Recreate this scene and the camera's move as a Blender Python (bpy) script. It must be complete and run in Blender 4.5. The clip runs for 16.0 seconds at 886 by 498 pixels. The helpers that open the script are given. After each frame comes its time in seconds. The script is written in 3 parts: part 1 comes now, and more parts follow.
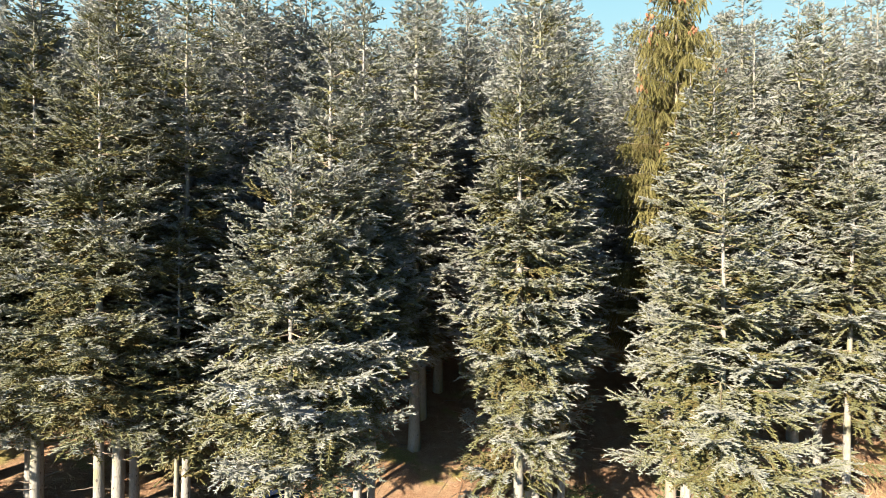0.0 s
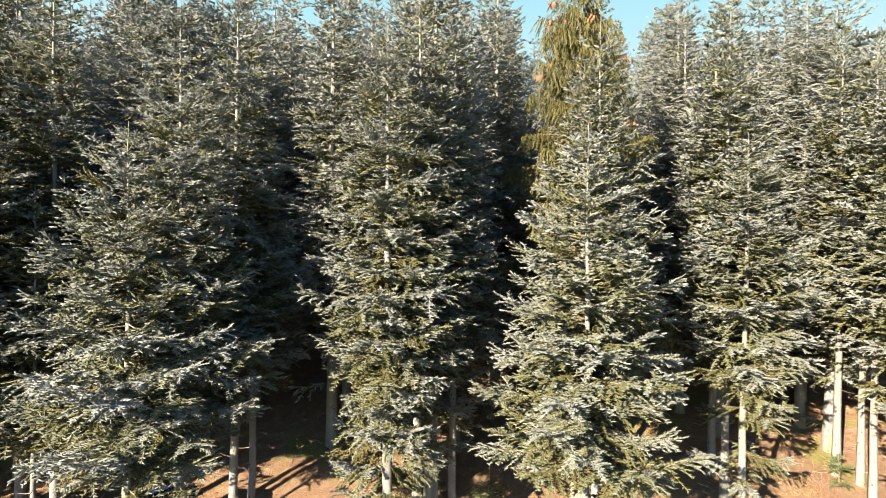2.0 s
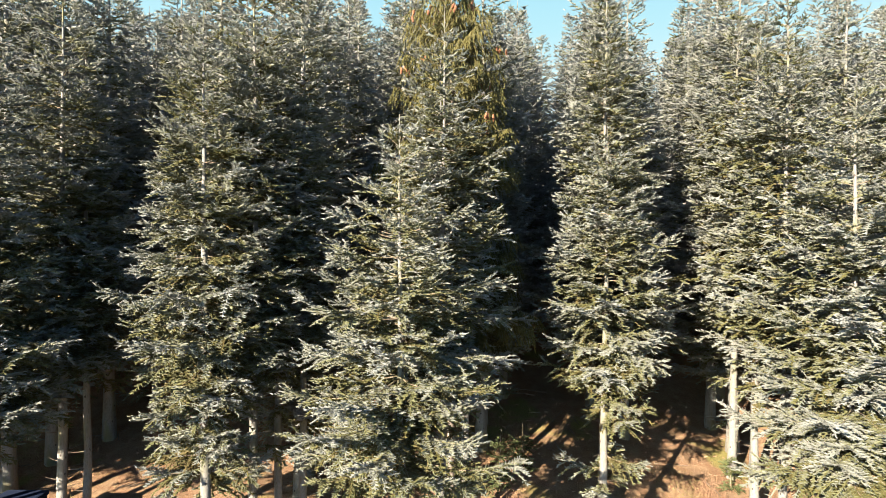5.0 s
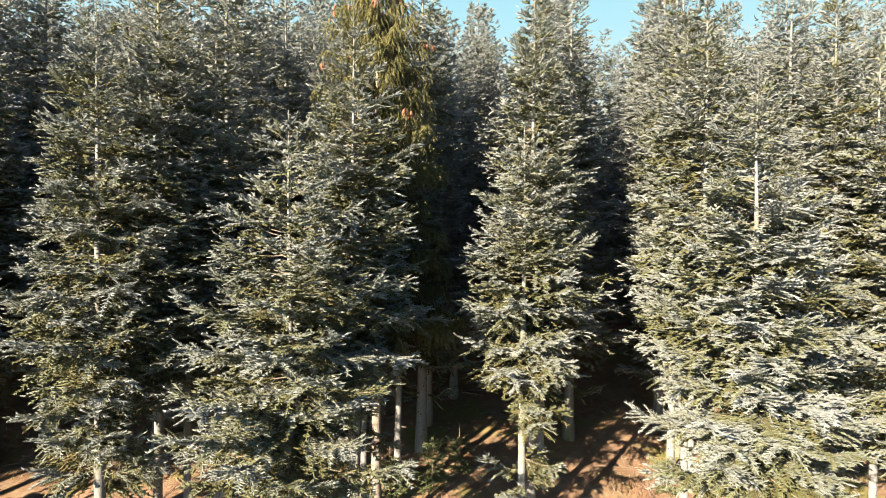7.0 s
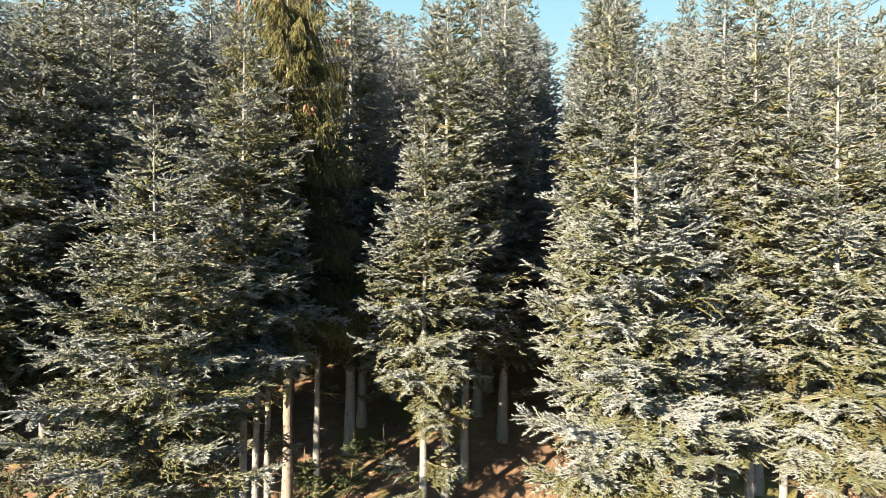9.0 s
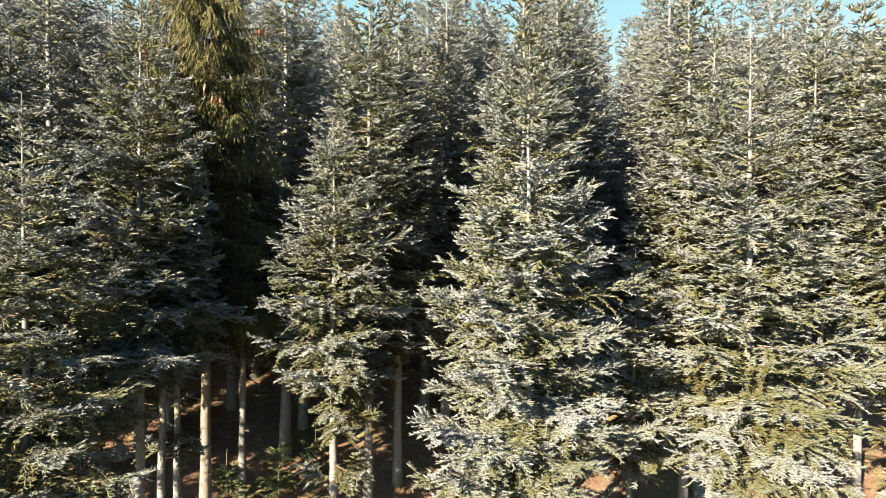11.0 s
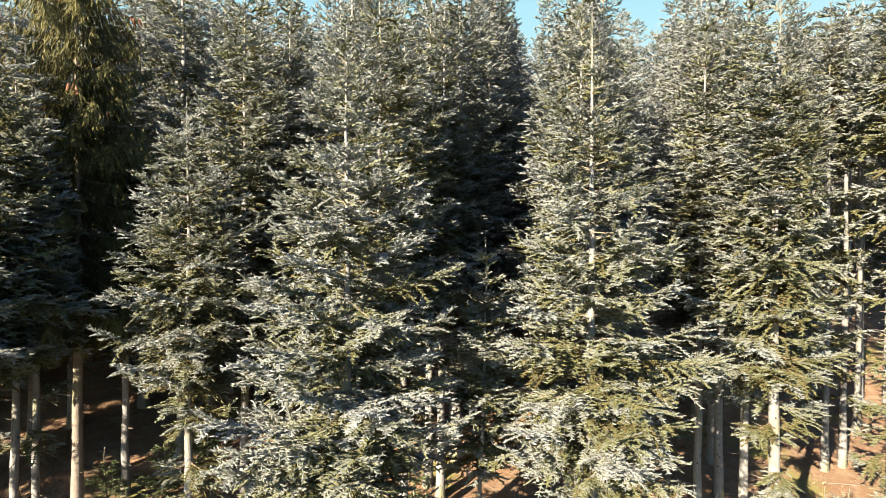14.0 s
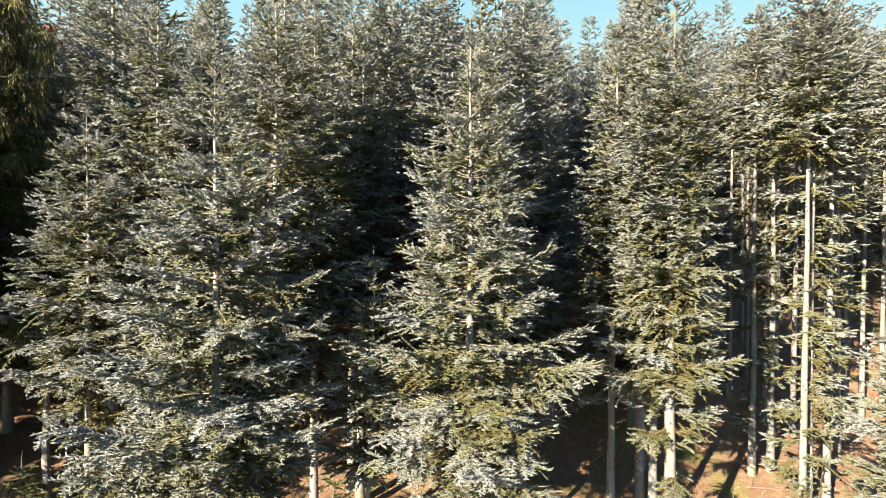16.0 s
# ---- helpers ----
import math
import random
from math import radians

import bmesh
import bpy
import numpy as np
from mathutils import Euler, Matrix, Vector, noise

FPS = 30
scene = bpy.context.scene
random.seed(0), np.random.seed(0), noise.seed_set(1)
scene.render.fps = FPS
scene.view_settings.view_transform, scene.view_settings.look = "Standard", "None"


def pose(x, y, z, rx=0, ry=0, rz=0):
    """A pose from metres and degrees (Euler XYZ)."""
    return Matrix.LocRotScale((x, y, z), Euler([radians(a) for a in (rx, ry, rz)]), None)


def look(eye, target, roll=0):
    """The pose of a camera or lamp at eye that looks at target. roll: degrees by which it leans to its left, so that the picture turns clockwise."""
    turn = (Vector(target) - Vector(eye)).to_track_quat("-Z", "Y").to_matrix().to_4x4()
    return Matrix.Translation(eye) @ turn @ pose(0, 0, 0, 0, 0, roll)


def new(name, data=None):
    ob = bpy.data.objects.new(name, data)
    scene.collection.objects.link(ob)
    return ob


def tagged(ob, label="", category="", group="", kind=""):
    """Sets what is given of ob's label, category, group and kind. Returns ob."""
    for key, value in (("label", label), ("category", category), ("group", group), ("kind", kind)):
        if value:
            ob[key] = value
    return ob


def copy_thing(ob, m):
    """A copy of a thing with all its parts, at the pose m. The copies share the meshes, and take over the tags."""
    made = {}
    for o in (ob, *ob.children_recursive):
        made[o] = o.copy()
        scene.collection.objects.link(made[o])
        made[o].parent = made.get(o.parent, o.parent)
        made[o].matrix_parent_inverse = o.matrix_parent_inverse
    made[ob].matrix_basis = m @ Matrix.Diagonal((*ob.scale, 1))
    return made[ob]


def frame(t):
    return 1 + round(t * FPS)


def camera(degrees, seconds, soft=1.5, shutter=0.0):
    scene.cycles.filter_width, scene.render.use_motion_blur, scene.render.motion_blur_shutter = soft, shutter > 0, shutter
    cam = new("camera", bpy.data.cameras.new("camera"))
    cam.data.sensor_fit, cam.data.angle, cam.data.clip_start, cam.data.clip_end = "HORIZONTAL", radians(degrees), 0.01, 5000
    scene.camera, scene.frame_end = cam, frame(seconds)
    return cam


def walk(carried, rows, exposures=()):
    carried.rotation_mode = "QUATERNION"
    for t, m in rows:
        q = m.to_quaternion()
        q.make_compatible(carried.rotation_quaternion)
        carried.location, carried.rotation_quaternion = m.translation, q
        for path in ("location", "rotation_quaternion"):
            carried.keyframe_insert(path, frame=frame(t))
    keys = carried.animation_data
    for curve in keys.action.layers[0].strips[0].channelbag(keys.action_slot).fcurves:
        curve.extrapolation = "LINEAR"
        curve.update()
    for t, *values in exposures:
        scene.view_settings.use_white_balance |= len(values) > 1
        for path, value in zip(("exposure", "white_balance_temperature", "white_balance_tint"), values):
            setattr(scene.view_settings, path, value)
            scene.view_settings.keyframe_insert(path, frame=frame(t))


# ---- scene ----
cam = camera(76.1, 16.0, soft=0.8)
METRES, EYE, TILT, LEAN, TURN = 20.0, 8.0, 0.0, 0.0, 0.0
ROWS = [
    (0.0, 0.0, 0.0, 0.0, 0.01, -0.63, -0.52),
    (0.5, 0.035, 0.0032, -0.0011, 0.08, -0.68, -0.52),
    (1.0, 0.0717, 0.0062, -0.0042, 0.12, -0.74, -0.53),
    (1.5, 0.1091, 0.0098, -0.0064, 0.23, -0.75, -0.49),
    (2.0, 0.1496, 0.0131, -0.0081, -0.04, -0.78, -0.47),
    (2.5, 0.1864, 0.0168, -0.0068, -0.04, -0.82, -0.44),
    (3.0, 0.2236, 0.0215, -0.0066, 0.05, -0.82, -0.42),
    (3.5, 0.2584, 0.0259, -0.0067, 0.1, -0.82, -0.39),
    (4.0, 0.2903, 0.0302, -0.0089, 0.13, -0.84, -0.37),
    (6.5, 0.4301, 0.0461, -0.0086, 0.34, -0.99, -0.37),
    (7.0, 0.4585, 0.0492, -0.0095, 0.36, -0.97, -0.39),
    (7.5, 0.4888, 0.052, -0.0092, 0.37, -0.96, -0.4),
    (8.0, 0.5218, 0.0549, -0.009, 0.39, -0.94, -0.43),
    (8.5, 0.5547, 0.0582, -0.0102, 0.41, -0.94, -0.44),
    (9.0, 0.5861, 0.0634, -0.0116, 0.47, -0.89, -0.43),
    (11.5, 0.7263, 0.0961, -0.0208, 0.85, -0.78, -0.43),
    (12.0, 0.7546, 0.101, -0.0262, 0.88, -0.73, -0.46),
    (12.5, 0.7836, 0.1055, -0.0309, 0.93, -0.69, -0.45),
    (13.0, 0.8138, 0.1089, -0.0323, 0.96, -0.65, -0.45),
    (13.5, 0.8413, 0.1109, -0.0314, 0.96, -0.65, -0.42),
    (14.0, 0.8679, 0.112, -0.0288, 0.96, -0.6, -0.42),
    (14.5, 0.8962, 0.1121, -0.0286, 0.95, -0.57, -0.43),
    (15.0, 0.9274, 0.112, -0.0277, 0.96, -0.5, -0.45),
    (15.5, 0.9587, 0.1112, -0.0262, 0.99, -0.44, -0.44),
    (16.0, 0.9892, 0.1093, -0.0228, 1.0, -0.41, -0.43),
]
walk(cam, [(t, pose(0, 0, EYE, TILT, LEAN, TURN) @ pose(METRES * x, METRES * y, METRES * z, 90 + pitch, roll, yaw)) for t, x, y, z, yaw, pitch, roll in ROWS])

# ---- light ----
SUN_ELEVATION = 21.0
SUN_WAY = Vector((0.60, 0.80, 0)).normalized()     # horizontal way of the sunlight
world = bpy.data.worlds.new("winter_sky")
scene.world = world
world.use_nodes = True
wn = world.node_tree
sky = wn.nodes.new("ShaderNodeTexSky")
sky.sky_type = "NISHITA"
sky.sun_disc = False
sky.sun_elevation = radians(SUN_ELEVATION)
sky.sun_rotation = math.atan2(-SUN_WAY.x, -SUN_WAY.y)
sky.air_density, sky.dust_density, sky.ozone_density = 1.0, 0.6, 1.0
tone = wn.nodes.new("ShaderNodeMix")
tone.data_type, tone.blend_type = "RGBA", "MULTIPLY"
tone.inputs[0].default_value = 1.0
tone.inputs[7].default_value = (0.58, 1.0, 1.6, 1)     # a clear cyan winter sky
wn.links.new(sky.outputs["Color"], tone.inputs[6])
wn.links.new(tone.outputs[2], wn.nodes["Background"].inputs["Color"])
wn.nodes["Background"].inputs["Strength"].default_value = 0.037
sun_data = bpy.data.lights.new("sun", "SUN")
sun_data.energy, sun_data.angle, sun_data.color = 5.0, radians(0.5), (1.0, 0.90, 0.775)
sun = new("sun", sun_data)
to_sun = -SUN_WAY * math.cos(radians(SUN_ELEVATION)) + Vector((0, 0, math.sin(radians(SUN_ELEVATION))))
sun.matrix_world = look(Vector((10, -30, 0)) + to_sun * 60, Vector((10, -30, 0)))
scene.view_settings.exposure = 2.62


# ---- materials ----
def material(name, rough=0.8):
    m = bpy.data.materials.new(name)
    m.use_nodes = True
    nt = m.node_tree
    b = nt.nodes["Principled BSDF"]
    b.inputs["Roughness"].default_value = rough
    b.inputs["Specular IOR Level"].default_value = 0.25
    return m, nt, b


def noise_node(nt, scale, detail=3.0, rough=0.55, coords=None):
    n = nt.nodes.new("ShaderNodeTexNoise")
    n.inputs["Scale"].default_value, n.inputs["Detail"].default_value, n.inputs["Roughness"].default_value = scale, detail, rough
    if coords:
        nt.links.new(coords, n.inputs["Vector"])
    return n


def ramp(nt, source, stops):
    r = nt.nodes.new("ShaderNodeValToRGB")
    while len(r.color_ramp.elements) < len(stops):
        r.color_ramp.elements.new(0.5)
    for e, (p, c) in zip(r.color_ramp.elements, stops):
        e.position, e.color = p, (*c, 1)
    nt.links.new(source, r.inputs["Fac"])
    return r


def mixed(nt, fac, a, b):
    m = nt.nodes.new("ShaderNodeMix")
    m.data_type = "RGBA"
    for source, i in ((fac, 0), (a, 6), (b, 7)):
        if isinstance(source, bpy.types.NodeSocket):
            nt.links.new(source, m.inputs[i])
        elif i == 0:
            m.inputs[0].default_value = source
        else:
            m.inputs[i].default_value = (*source, 1)
    return m.outputs[2]


def bumped(nt, b, source, strength, distance):
    u = nt.nodes.new("ShaderNodeBump")
    u.inputs["Strength"].default_value, u.inputs["Distance"].default_value = strength, distance
    nt.links.new(source, u.inputs["Height"])
    nt.links.new(u.outputs["Normal"], b.inputs["Normal"])


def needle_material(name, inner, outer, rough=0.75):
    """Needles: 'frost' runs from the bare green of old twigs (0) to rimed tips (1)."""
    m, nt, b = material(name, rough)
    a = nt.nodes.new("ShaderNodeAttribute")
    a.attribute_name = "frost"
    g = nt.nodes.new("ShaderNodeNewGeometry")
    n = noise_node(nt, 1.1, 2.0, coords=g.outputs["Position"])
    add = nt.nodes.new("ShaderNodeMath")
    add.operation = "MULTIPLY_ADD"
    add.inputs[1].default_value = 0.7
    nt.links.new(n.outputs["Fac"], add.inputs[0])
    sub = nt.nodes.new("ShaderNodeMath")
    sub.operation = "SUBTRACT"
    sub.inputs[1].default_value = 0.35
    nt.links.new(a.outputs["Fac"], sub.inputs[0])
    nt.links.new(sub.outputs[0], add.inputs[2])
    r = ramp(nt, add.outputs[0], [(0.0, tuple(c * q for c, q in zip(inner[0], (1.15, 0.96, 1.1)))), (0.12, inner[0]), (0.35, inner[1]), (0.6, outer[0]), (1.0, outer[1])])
    nt.links.new(r.outputs["Color"], b.inputs["Base Color"])
    thin = nt.nodes.new("ShaderNodeBsdfTranslucent")
    nt.links.new(r.outputs["Color"], thin.inputs["Color"])
    mix = nt.nodes.new("ShaderNodeMixShader")
    mix.inputs[0].default_value = 0.36
    nt.links.new(b.outputs[0], mix.inputs[1])
    nt.links.new(thin.outputs[0], mix.inputs[2])
    nt.links.new(mix.outputs[0], nt.nodes["Material Output"].inputs["Surface"])
    return m


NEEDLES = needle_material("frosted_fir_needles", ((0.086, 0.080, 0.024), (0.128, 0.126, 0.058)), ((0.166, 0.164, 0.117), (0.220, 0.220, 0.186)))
SPRUCE_NEEDLES = needle_material("spruce_needles", ((0.056, 0.050, 0.012), (0.092, 0.080, 0.020)), ((0.116, 0.100, 0.030), (0.150, 0.128, 0.046)))
SAPLING_NEEDLES = needle_material("sapling_leaves", ((0.052, 0.060, 0.018), (0.082, 0.094, 0.030)), ((0.108, 0.120, 0.046), (0.140, 0.152, 0.072)))


def bark_material(name, dark, pale, lichen):
    m, nt, b = material(name, 0.85)
    tc = nt.nodes.new("ShaderNodeTexCoord")
    mp = nt.nodes.new("ShaderNodeMapping")
    mp.inputs["Scale"].default_value = (1, 1, 0.28)
    nt.links.new(tc.outputs["Object"], mp.inputs["Vector"])
    big = noise_node(nt, 2.2, 4.0, 0.6, mp.outputs[0])
    fine = noise_node(nt, 34.0, 4.0, 0.7, mp.outputs[0])
    base = ramp(nt, fine.outputs["Fac"], [(0.28, dark), (0.5, pale), (0.8, tuple(min(1, c * 1.18) for c in pale))])
    patch = ramp(nt, big.outputs["Fac"], [(0.5, (0, 0, 0)), (0.66, (1, 1, 1))])
    col = mixed(nt, patch.outputs["Color"], base.outputs["Color"], lichen)
    v = nt.nodes.new("ShaderNodeTexVoronoi")
    v.inputs["Scale"].default_value = 7.0
    mv = nt.nodes.new("ShaderNodeMapping")
    mv.inputs["Scale"].default_value = (1, 1, 0.7)
    nt.links.new(tc.outputs["Object"], mv.inputs["Vector"])
    nt.links.new(mv.outputs[0], v.inputs["Vector"])
    knots = ramp(nt, v.outputs["Distance"], [(0.12, (1, 1, 1)), (0.19, (0, 0, 0))])
    col = mixed(nt, knots.outputs["Color"], col, (0.0434, 0.0341, 0.0279))
    nt.links.new(col, b.inputs["Base Color"])
    bumped(nt, b, fine.outputs["Fac"], 0.5, 0.02)
    return m


BARK = bark_material("pale_fir_bark", (0.095, 0.081, 0.062), (0.160, 0.147, 0.123), (0.128, 0.116, 0.052))
LIMB_BARK = bark_material("limb_bark", (0.0806, 0.0589, 0.0372), (0.1674, 0.1302, 0.0868), (0.1488, 0.1302, 0.0558))
SPRUCE_BARK = bark_material("spruce_bark", (0.090, 0.066, 0.045), (0.160, 0.128, 0.094), (0.165, 0.150, 0.062))

CONE, nt, b = material("ripe_cone_scales", 0.7)
tc = nt.nodes.new("ShaderNodeTexCoord")
n = noise_node(nt, 30, 2, coords=tc.outputs["Object"])
r = ramp(nt, n.outputs["Fac"], [(0.3, (0.13, 0.048, 0.020)), (0.7, (0.225, 0.098, 0.046))])
nt.links.new(r.outputs["Color"], b.inputs["Base Color"])


def ground_material():
    m, nt, b = material("needle_litter", 0.95)
    g = nt.nodes.new("ShaderNodeNewGeometry")
    pos = g.outputs["Position"]
    big = noise_node(nt, 0.33, 4, 0.6, pos)
    mid = noise_node(nt, 2.3, 5, 0.65, pos)
    fine = noise_node(nt, 22.0, 5, 0.75, pos)
    litter = ramp(nt, fine.outputs["Fac"], [(0.25, (0.080, 0.036, 0.015)), (0.5, (0.190, 0.105, 0.053)), (0.75, (0.262, 0.176, 0.102))])
    pale = ramp(nt, mid.outputs["Fac"], [(0.45, (0, 0, 0)), (0.75, (1, 1, 1))])
    col = mixed(nt, pale.outputs["Color"], litter.outputs["Color"], (0.246, 0.167, 0.095))
    moss_at = ramp(nt, big.outputs["Fac"], [(0.55, (0, 0, 0)), (0.64, (1, 1, 1))])
    moss = ramp(nt, fine.outputs["Fac"], [(0.3, (0.0992, 0.0806, 0.0186)), (0.7, (0.2356, 0.1984, 0.062))])
    col = mixed(nt, moss_at.outputs["Color"], col, moss.outputs["Color"])
    # unseen ground before the trees: darker green added to weaken its warm bounce light
    xyz = nt.nodes.new("ShaderNodeSeparateXYZ")
    nt.links.new(pos, xyz.inputs[0])
    edge = nt.nodes.new("ShaderNodeMapRange")
    edge.inputs["From Min"].default_value, edge.inputs["From Max"].default_value = 12.4, 9.6
    wave = nt.nodes.new("ShaderNodeMath")
    wave.operation = "MULTIPLY_ADD"
    wave.inputs[1].default_value = 6.0
    nt.links.new(big.outputs["Fac"], wave.inputs[0])
    nt.links.new(xyz.outputs["Y"], wave.inputs[2])
    nt.links.new(wave.outputs[0], edge.inputs["Value"])
    unseen_green = ramp(nt, mid.outputs["Fac"], [(0.3, (0.0434, 0.0527, 0.0217)), (0.7, (0.1054, 0.1116, 0.062))])
    col = mixed(nt, edge.outputs[0], col, unseen_green.outputs["Color"])
    nt.links.new(col, b.inputs["Base Color"])
    bumped(nt, b, fine.outputs["Fac"], 0.8, 0.05)
    return m


GROUND = ground_material()


def plain(name, a, c, scale=14.0, rough=0.9):
    m, nt, b = material(name, rough)
    tc = nt.nodes.new("ShaderNodeNewGeometry")
    n = noise_node(nt, scale, 3, coords=tc.outputs["Position"])
    r = ramp(nt, n.outputs["Fac"], [(0.3, a), (0.7, c)])
    nt.links.new(r.outputs["Color"], b.inputs["Base Color"])
    return m


GRASS = plain("dry_grass", (0.1364, 0.1054, 0.031), (0.2976, 0.2356, 0.093), 3.0)
TWIG = plain("dead_twigs", (0.085, 0.060, 0.042), (0.16, 0.125, 0.09))
BRUSH = plain("bare_reddish_stems", (0.1612, 0.0806, 0.0434), (0.2604, 0.1488, 0.0868))


# ---- meshes from arrays ----
def array_mesh(name, verts, faces, mat, frost=None, smooth=False, second=None, split=0):
    """A mesh from an (n, 3) array and an (m, k) array of faces, all with k corners."""
    me = bpy.data.meshes.new(name)
    k = faces.shape[1]
    me.vertices.add(len(verts))
    me.vertices.foreach_set("co", np.ascontiguousarray(verts, dtype=np.float32).ravel())
    me.loops.add(faces.size)
    me.loops.foreach_set("vertex_index", np.ascontiguousarray(faces, dtype=np.int32).ravel())
    me.polygons.add(len(faces))
    me.polygons.foreach_set("loop_start", np.arange(0, faces.size, k, dtype=np.int32))
    me.polygons.foreach_set("use_smooth", np.full(len(faces), smooth, dtype=bool))
    me.update(calc_edges=True)
    if frost is not None:
        at = me.attributes.new("frost", "FLOAT", "POINT")
        at.data.foreach_set("value", np.ascontiguousarray(frost, dtype=np.float32))
    me.materials.append(mat)
    if second:
        me.materials.append(second)
        slots = np.zeros(len(faces), dtype=np.int32)
        slots[split:] = 1
        me.polygons.foreach_set("material_index", slots)
    return me


def unit(v):
    return v / np.maximum(np.linalg.norm(v, axis=-1, keepdims=True), 1e-6)


def shoots_arrays(p, d, up, length, width, f, solid=False):
    """Needled shoots with a raised back. Plain: tapers to a point, four points and two triangles.
    Solid: a blunt finger of even width, five points and three triangles."""
    d = unit(d)
    side = unit(np.cross(d, up))
    top = unit(np.cross(side, d))
    w = (width * 0.5)[:, None]
    end = p + d * length[:, None]
    if solid:
        v = np.stack([p + top * w * 1.1, p + side * w - top * w * 0.7, p - side * w - top * w * 0.7, end + side * w * 0.5 + top * w * 0.3, end - side * w * 0.5 + top * w * 0.3], axis=1)
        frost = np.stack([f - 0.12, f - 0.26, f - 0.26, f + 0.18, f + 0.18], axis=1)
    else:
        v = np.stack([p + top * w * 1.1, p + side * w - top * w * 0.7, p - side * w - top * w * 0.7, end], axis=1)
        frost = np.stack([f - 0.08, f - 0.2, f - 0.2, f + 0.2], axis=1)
    return v.reshape(-1, 3), shoot_faces(len(p), solid), np.clip(frost, 0, 1).ravel()


def shoot_faces(n, solid=False):
    base = (np.arange(n) * (5 if solid else 4))[:, None]
    tris = ((0, 1, 3), (0, 3, 4), (0, 4, 2)) if solid else ((0, 1, 3), (0, 3, 2))
    return np.concatenate([base + np.array([q]) for q in tris])


def tubes_arrays(lines, radii, sides=4):
    """Tapered tubes along lines (n, k, 3) with radii (n, k)."""
    n, k, _ = lines.shape
    tangent = unit(np.gradient(lines, axis=1))
    ref = np.where(np.abs(tangent[..., 2:3]) > 0.9, np.array([1.0, 0, 0]), np.array([0, 0, 1.0]))
    a = unit(np.cross(tangent, ref))
    c = np.cross(tangent, a)
    ang = np.arange(sides) * 2 * math.pi / sides
    ring = lines[:, :, None] + radii[:, :, None, None] * (a[:, :, None] * np.cos(ang)[None, None, :, None] + c[:, :, None] * np.sin(ang)[None, None, :, None])
    i = np.arange(n * k * sides).reshape(n, k, sides)
    j = np.roll(i, -1, axis=2)
    f = np.stack([i[:, :-1], j[:, :-1], j[:, 1:], i[:, :-1], j[:, 1:], i[:, 1:]], axis=-1).reshape(-1, 3)
    return ring.reshape(-1, 3), f


def part(name, me, parent, label=""):
    ob = new(name, me)
    ob.parent = parent
    if label:
        ob["label"] = label
    return ob


# ---- conifers ----
def repeated(count):
    """For counts per parent: the parent of each child, and its number within the parent."""
    ii = np.repeat(np.arange(len(count)), count)
    first = np.concatenate([[0], np.cumsum(count)[:-1]]).astype(int)
    return ii, np.arange(len(ii)) - first[ii]


